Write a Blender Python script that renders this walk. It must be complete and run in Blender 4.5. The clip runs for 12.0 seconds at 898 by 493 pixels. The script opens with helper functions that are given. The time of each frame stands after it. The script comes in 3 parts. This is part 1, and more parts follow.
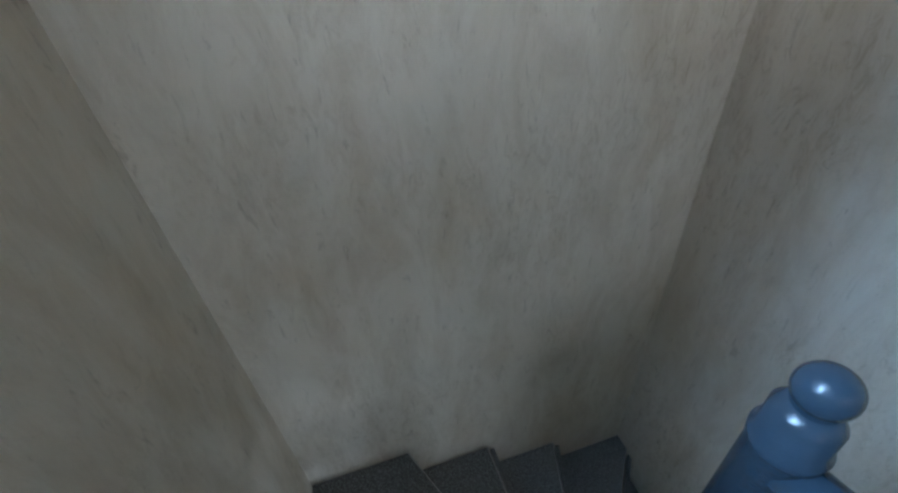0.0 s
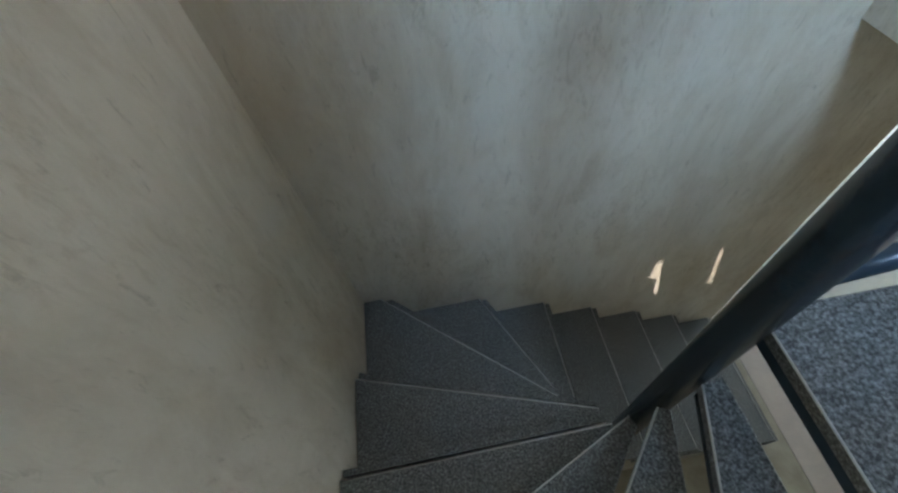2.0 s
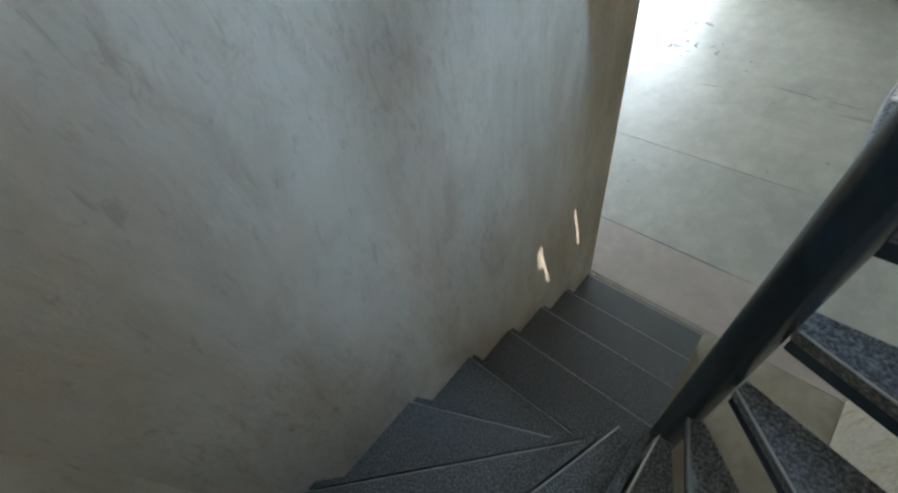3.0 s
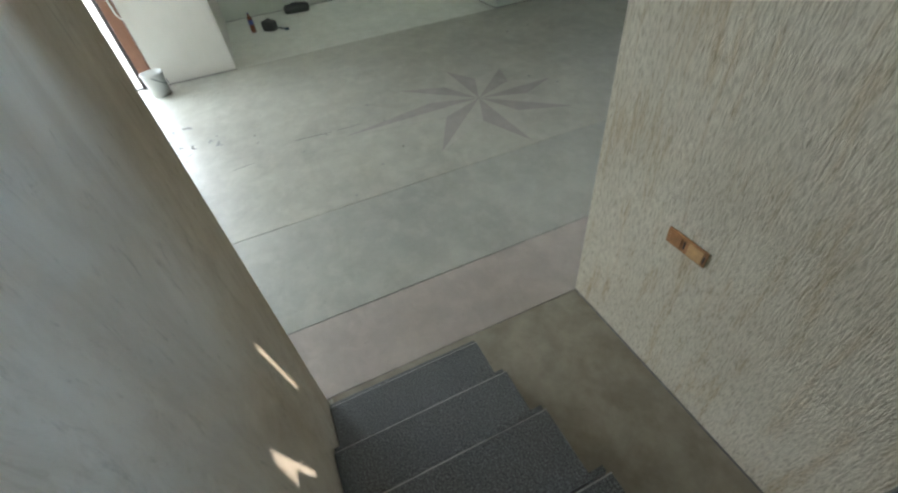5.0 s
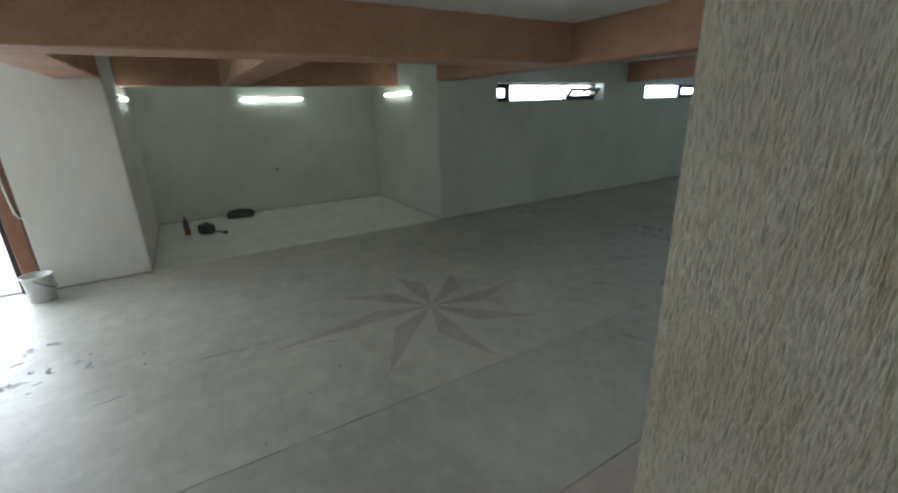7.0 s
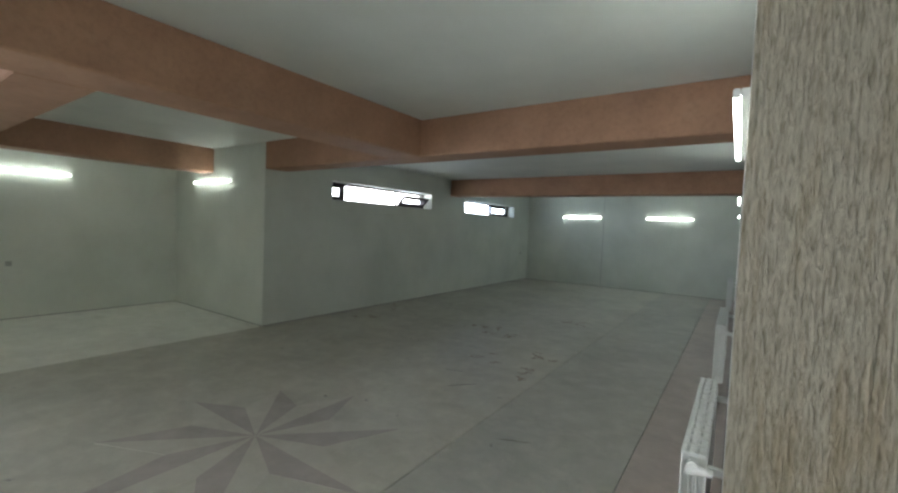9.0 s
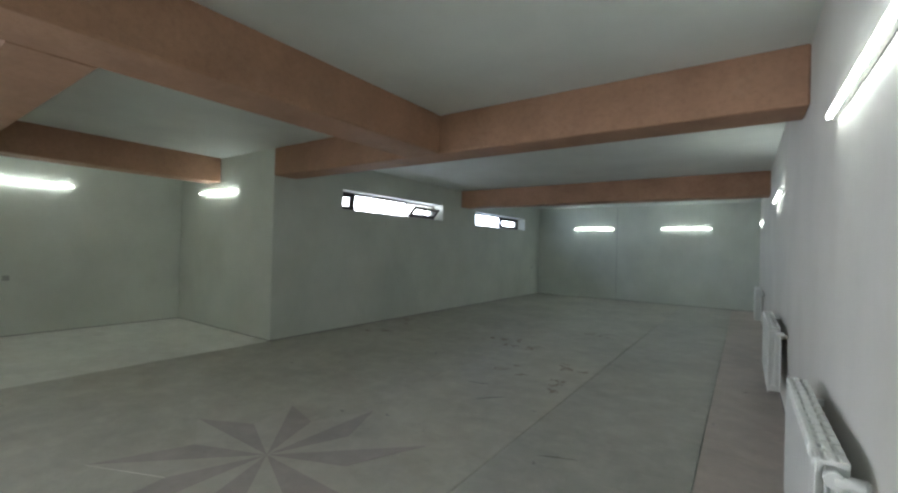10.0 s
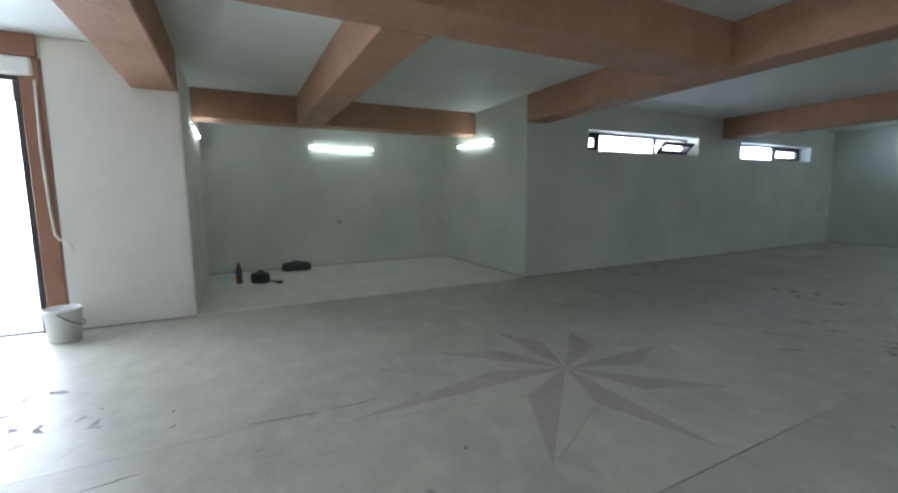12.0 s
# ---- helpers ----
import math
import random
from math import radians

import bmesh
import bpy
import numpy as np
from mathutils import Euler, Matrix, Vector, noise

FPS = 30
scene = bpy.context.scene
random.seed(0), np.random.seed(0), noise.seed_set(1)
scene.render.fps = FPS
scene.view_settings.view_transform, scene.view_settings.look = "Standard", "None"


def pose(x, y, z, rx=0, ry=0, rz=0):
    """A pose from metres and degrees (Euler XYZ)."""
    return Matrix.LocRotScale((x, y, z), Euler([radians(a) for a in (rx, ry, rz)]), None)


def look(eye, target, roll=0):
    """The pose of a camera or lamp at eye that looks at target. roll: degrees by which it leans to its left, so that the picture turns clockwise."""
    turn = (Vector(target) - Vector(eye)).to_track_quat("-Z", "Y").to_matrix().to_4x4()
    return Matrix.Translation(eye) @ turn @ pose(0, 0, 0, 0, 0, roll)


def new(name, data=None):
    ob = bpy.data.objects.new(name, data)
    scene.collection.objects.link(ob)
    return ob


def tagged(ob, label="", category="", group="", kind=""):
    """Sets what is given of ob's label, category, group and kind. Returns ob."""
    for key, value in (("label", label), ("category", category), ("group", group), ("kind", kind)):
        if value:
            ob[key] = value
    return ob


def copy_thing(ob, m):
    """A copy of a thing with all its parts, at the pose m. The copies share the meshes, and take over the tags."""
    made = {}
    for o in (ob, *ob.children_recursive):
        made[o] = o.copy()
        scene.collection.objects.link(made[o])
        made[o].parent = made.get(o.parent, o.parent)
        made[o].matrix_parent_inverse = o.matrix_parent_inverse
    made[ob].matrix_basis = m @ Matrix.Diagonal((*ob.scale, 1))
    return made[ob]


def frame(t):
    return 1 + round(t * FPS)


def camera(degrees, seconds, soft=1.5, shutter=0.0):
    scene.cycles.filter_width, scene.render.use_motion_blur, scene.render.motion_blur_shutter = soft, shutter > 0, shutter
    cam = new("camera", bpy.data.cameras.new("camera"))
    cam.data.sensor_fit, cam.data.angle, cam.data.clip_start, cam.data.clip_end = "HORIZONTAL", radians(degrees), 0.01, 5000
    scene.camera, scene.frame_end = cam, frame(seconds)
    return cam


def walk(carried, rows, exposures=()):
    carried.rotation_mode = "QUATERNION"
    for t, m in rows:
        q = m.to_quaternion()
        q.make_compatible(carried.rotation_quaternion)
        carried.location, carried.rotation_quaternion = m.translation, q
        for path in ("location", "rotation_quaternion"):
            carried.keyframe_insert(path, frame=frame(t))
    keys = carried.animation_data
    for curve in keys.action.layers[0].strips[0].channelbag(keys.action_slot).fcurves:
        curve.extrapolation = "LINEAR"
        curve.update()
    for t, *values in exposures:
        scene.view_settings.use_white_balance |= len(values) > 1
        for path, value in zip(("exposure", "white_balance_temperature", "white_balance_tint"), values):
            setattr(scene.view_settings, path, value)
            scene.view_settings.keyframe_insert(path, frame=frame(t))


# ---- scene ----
cam = camera(93.5, 12.0, soft=2.4)
PATH = [
    (0.0, (1.311, -0.444, 3.734), (2.858, -0.834, 2.528), -5.10),
    (0.5, (1.475, -0.435, 3.660), (2.699, -1.015, 2.189), -11.03),
    (1.0, (1.610, -0.501, 3.474), (2.460, -1.294, 1.846), -13.43),
    (1.5, (1.721, -0.523, 3.246), (2.089, -1.547, 1.568), -10.23),
    (2.0, (1.846, -0.597, 3.099), (1.851, -1.734, 1.453), -11.10),
    (2.5, (1.909, -0.725, 2.994), (1.508, -1.909, 1.433), -12.88),
    (4.5, (1.615, -1.273, 2.307), (0.242, -1.187, 0.856), -10.84),
    (5.0, (1.343, -1.305, 2.138), (-0.017, -0.814, 0.756), -6.87),
    (5.5, (1.189, -1.266, 2.031), (-0.331, -0.740, 0.842), -3.07),
    (6.0, (1.072, -1.203, 1.983), (-0.611, -0.632, 1.064), 0.75),
    (6.5, (0.895, -1.235, 1.970), (-0.790, -0.461, 1.219), 0.02),
    (7.0, (0.614, -1.065, 1.918), (-1.011, -0.085, 1.286), -1.65),
    (7.5, (0.418, -1.036, 1.846), (-1.131, 0.152, 1.412), 3.79),
    (9.5, (-0.159, -0.871, 1.450), (-1.230, 0.817, 1.403), 1.28),
    (10.0, (-0.321, -0.810, 1.356), (-1.466, 0.830, 1.365), 1.51),
    (10.5, (-0.431, -0.878, 1.343), (-1.612, 0.732, 1.219), 1.33),
    (11.0, (-0.574, -0.982, 1.276), (-1.853, 0.544, 1.092), 0.85),
    (11.5, (-0.625, -1.115, 1.257), (-2.147, 0.161, 1.025), 0.09),
    (12.0, (-0.579, -1.293, 1.235), (-2.350, -0.394, 1.001), -0.64),
]
walk(cam, [(t, look(eye, target, roll)) for t, eye, target, roll in PATH],
     exposures=[(0.0, 0.14, 5750, 12), (0.5, 0.44, 6250, 16), (1.0, 0.30, 6700, 13), (1.5, 0.44, 6600, 11), (2.0, 0.66, 6500, 12), (2.7, 0.66, 6450, 13),
                (4.3, 0.97, 6850, 14), (5.0, 0.86, 6750, 14), (5.5, 0.68, 6850, 15), (6.0, 0.30, 6650, 14),
                (7.0, 0.04, 6700, 16), (7.7, -0.03, 6800, 16), (9.3, 0.50, 7050, 18), (10.0, 0.42, 6900, 18), (10.5, 0.44, 6850, 18),
                (11.5, 0.54, 6450, 18), (12.0, 0.42, 6350, 19)])

# ---- plan, in metres ----
RISE = 0.188
ZC, ZB = 2.693, 2.307                  # hall ceiling, underside of the beams
XW, YW = -5.712, 2.61                # window wall, corner of the recess
XA, YP = -8.517, -1.707                # back of the recess, side of the pier
YF = 11.96                           # far wall
YS = -7.2                            # wall behind
YB = -1.603                          # smooth stairwell wall
XE = 2.309                            # end wall of the stairwell
ZU, ZT = 16 * RISE, 5.7              # upper floor, upper ceiling
COL = (1.428, -0.80)                 # newel axis
STEP_IN = -0.792                      # inner ends of the straight steps

# ---- light ----
SUN_FROM = Vector((0.35, 0.80, 1.50)).normalized()
world = bpy.data.worlds.new("world")
scene.world = world
world.use_nodes = True
wn = world.node_tree.nodes
sky = wn.new("ShaderNodeTexSky")
sky.sky_type = "NISHITA"
sky.sun_disc = False
sky.sun_elevation = math.asin(SUN_FROM.z)
sky.sun_rotation = math.atan2(SUN_FROM.x, SUN_FROM.y)
wn["Background"].inputs["Strength"].default_value = 0.15
world.node_tree.links.new(sky.outputs[0], wn["Background"].inputs["Color"])

sun_data = bpy.data.lights.new("sun", "SUN")
sun_data.energy, sun_data.angle, sun_data.color = 5.0, radians(0.5), (1.0, 0.95, 0.87)
sun = new("sun", sun_data)
sun.matrix_world = look(SUN_FROM * 20, (0, 0, 0))


def sky_panel(name, eye, target, w, h, watts, colour):
    data = bpy.data.lights.new(name, "AREA")
    data.shape, data.size, data.size_y, data.energy, data.color = "RECTANGLE", w, h, watts, colour
    ob = new(name, data)
    ob.matrix_world = look(eye, target)
    return ob


sky_panel("sky_in_garage_door", (-6.0, -4.7, 1.17), (0, -4.7, 1.0), 3.4, 2.2, 170, (0.67, 0.84, 1.0))
sky_panel("sky_in_long_window", (-6.03, 5.24, 2.115), (0, 5.26, 1.2), 2.7, 0.28, 15, (0.66, 0.82, 1.0))
sky_panel("sky_in_short_window", (-6.03, 9.44, 2.11), (0, 9.55, 1.2), 2.7, 0.28, 24, (0.50, 0.72, 1.0))
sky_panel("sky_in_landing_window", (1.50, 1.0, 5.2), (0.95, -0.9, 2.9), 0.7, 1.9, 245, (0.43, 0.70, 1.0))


# ---- materials ----
def nodes_of(name):
    m = bpy.data.materials.new(name)
    m.use_nodes = True
    return m, m.node_tree.nodes, m.node_tree.links, m.node_tree.nodes["Principled BSDF"]


def coords(n, l, scale=(1, 1, 1)):
    tc = n.new("ShaderNodeTexCoord")
    mp = n.new("ShaderNodeMapping")
    mp.inputs["Scale"].default_value = scale
    l.new(tc.outputs["Object"], mp.inputs["Vector"])
    return mp.outputs["Vector"]


def noise_tex(n, l, vec, scale, detail=6.0, rough=0.6, distortion=0.0):
    t = n.new("ShaderNodeTexNoise")
    t.inputs["Scale"].default_value, t.inputs["Detail"].default_value = scale, detail
    t.inputs["Roughness"].default_value, t.inputs["Distortion"].default_value = rough, distortion
    l.new(vec, t.inputs["Vector"])
    return t.outputs["Fac"]


def ramp(n, l, fac, stops):
    r = n.new("ShaderNodeValToRGB")
    els = r.color_ramp.elements
    while len(els) < len(stops):
        els.new(0.5)
    for e, (p, c) in zip(els, stops):
        e.position, e.color = p, (*c, 1.0)
    l.new(fac, r.inputs["Fac"])
    return r.outputs["Color"]


def mix(n, l, a, b, fac, mode="MIX"):
    m = n.new("ShaderNodeMix")
    m.data_type, m.blend_type = "RGBA", mode
    if isinstance(fac, float):
        m.inputs["Factor"].default_value = fac
    else:
        l.new(fac, m.inputs["Factor"])
    l.new(a, m.inputs[6])
    l.new(b, m.inputs[7])
    return m.outputs[2]


def bump(n, l, bsdf, height, strength, distance):
    b = n.new("ShaderNodeBump")
    b.inputs["Strength"].default_value, b.inputs["Distance"].default_value = strength, distance
    l.new(height, b.inputs["Height"])
    l.new(b.outputs["Normal"], bsdf.inputs["Normal"])


def plaster(name, light, dark, streak=0.5):
    """Trowelled plaster: soft clouds, upright rub marks and fine scratches."""
    m, n, l, b = nodes_of(name)
    v = coords(n, l)
    cloud = ramp(n, l, noise_tex(n, l, v, 1.1, 5, 0.55), [(0.3, dark), (0.7, light)])
    col = cloud
    if streak:
        vs = coords(n, l, (5, 5, 1.9))
        rub = ramp(n, l, noise_tex(n, l, vs, 1.3, 8, 0.7, 0.6), [(0.32, (0.72, 0.67, 0.60)), (0.56, (1, 1, 1))])
        col = mix(n, l, col, rub, streak, "MULTIPLY")
        vd = coords(n, l, (26, 26, 7))
        marks = ramp(n, l, noise_tex(n, l, vd, 1.3, 4, 0.75, 0.8), [(0.30, (0.40, 0.36, 0.31)), (0.41, (1, 1, 1))])
        col = mix(n, l, col, marks, streak * 0.6, "MULTIPLY")
        vt = coords(n, l, (34, 34, 15))
        strokes = ramp(n, l, noise_tex(n, l, vt, 1.0, 5, 0.7, 1.2), [(0.34, (0.76, 0.72, 0.66)), (0.50, (1, 1, 1))])
        patch = ramp(n, l, noise_tex(n, l, v, 1.7, 3, 0.5), [(0.45, (0, 0, 0)), (0.62, (1, 1, 1))])
        rough_patch = mix(n, l, ramp(n, l, patch, [(0.0, (1, 1, 1)), (1.0, (1, 1, 1))]), strokes, patch)
        col = mix(n, l, col, rough_patch, min(1.0, streak * 1.1), "MULTIPLY")
        vb = coords(n, l, (2.2, 2.2, 0.7))
        stain = ramp(n, l, noise_tex(n, l, vb, 1.0, 6, 0.6, 0.3), [(0.47, (1, 1, 1)), (0.72, (0.76, 0.67, 0.54))])
        col = mix(n, l, col, stain, min(1.0, streak * 1.4), "MULTIPLY")
    l.new(col, b.inputs["Base Color"])
    b.inputs["Roughness"].default_value = 0.62
    b.inputs["Specular IOR Level"].default_value = 0.35
    bump(n, l, b, noise_tex(n, l, coords(n, l, (1, 1, 0.45)), 22, 8, 0.72, 0.5), 0.22 + 0.5 * streak, 0.008)
    return m


def combed_plaster():
    m, n, l, b = nodes_of("combed plaster")
    vs = coords(n, l, (150, 150, 22))
    grooves = noise_tex(n, l, vs, 1.0, 5, 0.64, 0.4)
    big = noise_tex(n, l, coords(n, l), 1.4, 5, 0.6)
    col = ramp(n, l, big, [(0.3, (0.55, 0.50, 0.385)), (0.7, (0.72, 0.665, 0.53))])
    ochre = ramp(n, l, noise_tex(n, l, coords(n, l, (14, 14, 2.2)), 1.0, 6, 0.65), [(0.52, (1, 1, 1)), (0.72, (0.72, 0.58, 0.40))])
    col = mix(n, l, col, ochre, 0.8, "MULTIPLY")
    # shade in the grooves multiplied into the colour, from the bump height
    groove_shade = ramp(n, l, grooves, [(0.34, (0.60, 0.57, 0.52)), (0.55, (1, 1, 1))])
    l.new(mix(n, l, col, groove_shade, 1.0, "MULTIPLY"), b.inputs["Base Color"])
    b.inputs["Roughness"].default_value = 0.9
    bump(n, l, b, grooves, 0.95, 0.024)
    return m


def screed(name, light, dark, tint):
    m, n, l, b = nodes_of(name)
    v = coords(n, l)
    base = ramp(n, l, noise_tex(n, l, v, 0.9, 7, 0.62, 0.3), [(0.3, dark), (0.7, light)])
    dust = ramp(n, l, noise_tex(n, l, v, 4.5, 8, 0.7), [(0.3, tint), (0.65, (1, 1, 1))])
    col = mix(n, l, base, dust, 0.6, "MULTIPLY")
    pits = ramp(n, l, noise_tex(n, l, v, 21, 3, 0.6, 0.6), [(0.24, (0.4, 0.38, 0.36)), (0.30, (1, 1, 1))])
    col = mix(n, l, col, pits, 0.55, "MULTIPLY")
    powder = ramp(n, l, noise_tex(n, l, v, 5.0, 9, 0.66, 0.3), [(0.46, (0, 0, 0)), (0.70, (0.30, 0.30, 0.30))])
    chalk = ramp(n, l, base, [(0.0, tuple(min(1, c * 1.28) for c in light)), (1.0, tuple(min(1, c * 1.28) for c in light))])
    col = mix(n, l, col, chalk, powder)
    scuff = ramp(n, l, noise_tex(n, l, coords(n, l, (1.0, 2.3, 1.0)), 1.9, 9, 0.70, 0.5), [(0.34, (0.76, 0.74, 0.71)), (0.50, (1, 1, 1))])
    col = mix(n, l, col, scuff, 0.32, "MULTIPLY")
    l.new(col, b.inputs["Base Color"])
    r = n.new("ShaderNodeMapRange")
    r.inputs["To Min"].default_value, r.inputs["To Max"].default_value = 0.32, 0.62
    l.new(noise_tex(n, l, v, 2.3, 6, 0.6), r.inputs["Value"])
    l.new(r.outputs[0], b.inputs["Roughness"])
    bump(n, l, b, noise_tex(n, l, v, 45, 6, 0.7), 0.12, 0.002)
    return m


def granite(name, light, dark, gloss):
    m, n, l, b = nodes_of(name)
    v = coords(n, l)
    grain = ramp(n, l, noise_tex(n, l, v, 165, 3, 0.7), [(0.37, dark), (0.52, light), (0.67, tuple(c * 2.1 for c in light))])
    cloud = ramp(n, l, noise_tex(n, l, v, 5, 4, 0.5), [(0.3, (0.78, 0.78, 0.78)), (0.7, (1, 1, 1))])
    l.new(mix(n, l, grain, cloud, 0.7, "MULTIPLY"), b.inputs["Base Color"])
    b.inputs["Roughness"].default_value = gloss
    bump(n, l, b, noise_tex(n, l, v, 300, 2, 0.5), 0.08, 0.001)
    return m


def plain(name, colour, rough, metal=0.0, vary=0.12, scale=6.0, relief=0.0):
    m, n, l, b = nodes_of(name)
    v = coords(n, l)
    lo = tuple(c * (1 - vary) for c in colour)
    hi = tuple(min(1.0, c * (1 + vary)) for c in colour)
    l.new(ramp(n, l, noise_tex(n, l, v, scale, 6, 0.6), [(0.3, lo), (0.7, hi)]), b.inputs["Base Color"])
    b.inputs["Roughness"].default_value, b.inputs["Metallic"].default_value = rough, metal
    if relief:
        bump(n, l, b, noise_tex(n, l, v, scale * 9, 5, 0.6), 0.5, relief)
    return m


def rough_paint(name, light, dark, dust):
    """Paint on rough concrete: uneven coats, board marks and rubbed pale dust."""
    m, n, l, b = nodes_of(name)
    v = coords(n, l)
    col = ramp(n, l, noise_tex(n, l, v, 2.2, 6, 0.62, 0.3), [(0.32, dark), (0.66, light)])
    fine = ramp(n, l, noise_tex(n, l, v, 26, 6, 0.7), [(0.30, (0.72, 0.70, 0.68)), (0.55, (1, 1, 1))])
    col = mix(n, l, col, fine, 0.5, "MULTIPLY")
    rubbed = ramp(n, l, noise_tex(n, l, v, 3.4, 9, 0.72, 0.8), [(0.56, (0, 0, 0)), (0.76, (0.35, 0.35, 0.35))])
    chalk = ramp(n, l, noise_tex(n, l, v, 40, 3, 0.5), [(0.3, tuple(c * 0.85 for c in dust)), (0.7, dust)])
    l.new(mix(n, l, col, chalk, rubbed), b.inputs["Base Color"])
    b.inputs["Roughness"].default_value = 0.7
    bump(n, l, b, noise_tex(n, l, v, 17, 8, 0.68, 0.4), 0.7, 0.012)
    return m


def glow(name, colour, strength):
    m, n, l, b = nodes_of(name)
    b.inputs["Emission Color"].default_value = (*colour, 1)
    b.inputs["Emission Strength"].default_value = strength
    b.inputs["Base Color"].default_value = (0.9, 0.9, 0.9, 1)
    return m


def glass_mat():
    m, n, l, b = nodes_of("window glass")
    b.inputs["Transmission Weight"].default_value = 1.0
    b.inputs["Roughness"].default_value = 0.02
    b.inputs["IOR"].default_value = 1.45
    return m


M_WALL = plaster("hall plaster", (0.71, 0.737, 0.67), (0.585, 0.617, 0.555), 0.05)
# lighter, warmer copy of hall plaster, with the daylight on these walls coloured in
M_EAST = plaster("daylit white plaster", (0.79, 0.77, 0.725), (0.70, 0.685, 0.64), 0.06)
M_STAIR = plaster("stairwell plaster", (0.76, 0.69, 0.585), (0.62, 0.555, 0.455), 0.58)
M_CEIL = plaster("ceiling plaster", (0.755, 0.78, 0.74), (0.655, 0.68, 0.645), 0.0)
M_COMB = combed_plaster()
M_FLOOR = screed("stone floor", (0.575, 0.562, 0.487), (0.41, 0.403, 0.352), (0.82, 0.80, 0.78))
M_STRIP = screed("greyer stone strip", (0.515, 0.51, 0.455), (0.37, 0.37, 0.335), (0.82, 0.80, 0.78))
M_PINK = screed("pinkish floor border", (0.53, 0.455, 0.41), (0.41, 0.36, 0.33), (0.82, 0.80, 0.78))
M_RAW = screed("raw screed", (0.46, 0.415, 0.33), (0.23, 0.20, 0.155), (0.5, 0.46, 0.4))
M_RECESS = screed("pale recess floor", (0.80, 0.81, 0.74), (0.70, 0.71, 0.65), (0.86, 0.86, 0.84))
M_STAR_D = screed("dark star stone", (0.45, 0.405, 0.38), (0.36, 0.325, 0.305), (0.85, 0.83, 0.82))
M_STAR_L = screed("light star stone", (0.565, 0.548, 0.48), (0.48, 0.468, 0.415), (0.85, 0.83, 0.82))
M_BEAM = rough_paint("terracotta paint", (0.47, 0.262, 0.165), (0.37, 0.20, 0.125), (0.55, 0.37, 0.27))
M_GRANITE = granite("dark granite", (0.172, 0.178, 0.182), (0.05, 0.052, 0.055), 0.36)
M_EDGE = plain("pale granite edge", (0.52, 0.51, 0.49), 0.5, scale=30)
M_STEEL = plain("dark steel paint", (0.033, 0.054, 0.076), 0.22, vary=0.2, scale=12, relief=0.0015)
M_FRAME = plain("dark brown frame", (0.035, 0.028, 0.026), 0.4)
M_BROWN = plain("brown door frame", (0.28, 0.13, 0.08), 0.5)
M_WHITE = plain("white enamel", (0.78, 0.79, 0.76), 0.3, vary=0.04)
M_SHADE = plain("slot shade", (0.03, 0.03, 0.03), 0.8)
M_PLASTIC = plain("white bucket plastic", (0.74, 0.74, 0.72), 0.4, vary=0.08)
M_BLACK = plain("black fabric", (0.06, 0.062, 0.06), 0.8, scale=40, relief=0.004)
M_BLUE = plain("dark blue label", (0.05, 0.075, 0.28), 0.4)
M_RED = plain("red brown drink", (0.24, 0.09, 0.05), 0.25)
M_COPPER = plain("brown socket plastic", (0.32, 0.15, 0.06), 0.35, vary=0.25, scale=30)
M_COPPER2 = plain("tan socket plastic", (0.45, 0.27, 0.12), 0.35, vary=0.2, scale=30)
M_TUBE = glow("lit tube", (0.80, 0.99, 0.97), 18.0)
M_GLASS = glass_mat()
M_GROUND = screed("outdoor paving", (0.78, 0.77, 0.74), (0.66, 0.65, 0.62), (0.85, 0.83, 0.8))
M_SOCK = plain("grey socket plastic", (0.38, 0.39, 0.36), 0.5)
M_CABLE = plain("white cable", (0.75, 0.74, 0.7), 0.5)


# ---- builders ----
def mesh_of(name, bm, mat):
    me = bpy.data.meshes.new(name)
    bm.normal_update()
    bm.to_mesh(me)
    bm.free()
    me.materials.append(mat)
    return me


def part(name, bm, mat, parent=None, label=""):
    ob = new(name, mesh_of(name, bm, mat))
    ob.parent = parent
    if label:
        ob["label"] = label
    return ob


def thing(name, label, category, group="", place=(0, 0, 0), kind=""):
    ob = new(name)
    ob.empty_display_size = 0.1
    ob.location = place
    return tagged(ob, label, category, group, kind)


def box(x0, x1, y0, y1, z0, z1, bevel=0.0, bm=None, segments=1):
    bm = bm or bmesh.new()
    made = bmesh.ops.create_cube(bm, size=1.0)["verts"]
    for v in made:
        v.co = Vector(((x0 + x1) / 2 + v.co.x * (x1 - x0), (y0 + y1) / 2 + v.co.y * (y1 - y0), (z0 + z1) / 2 + v.co.z * (z1 - z0)))
    if bevel:
        edges = {e for v in made for e in v.link_edges}
        bmesh.ops.bevel(bm, geom=list(edges), offset=bevel, segments=segments, affect="EDGES")
    return bm


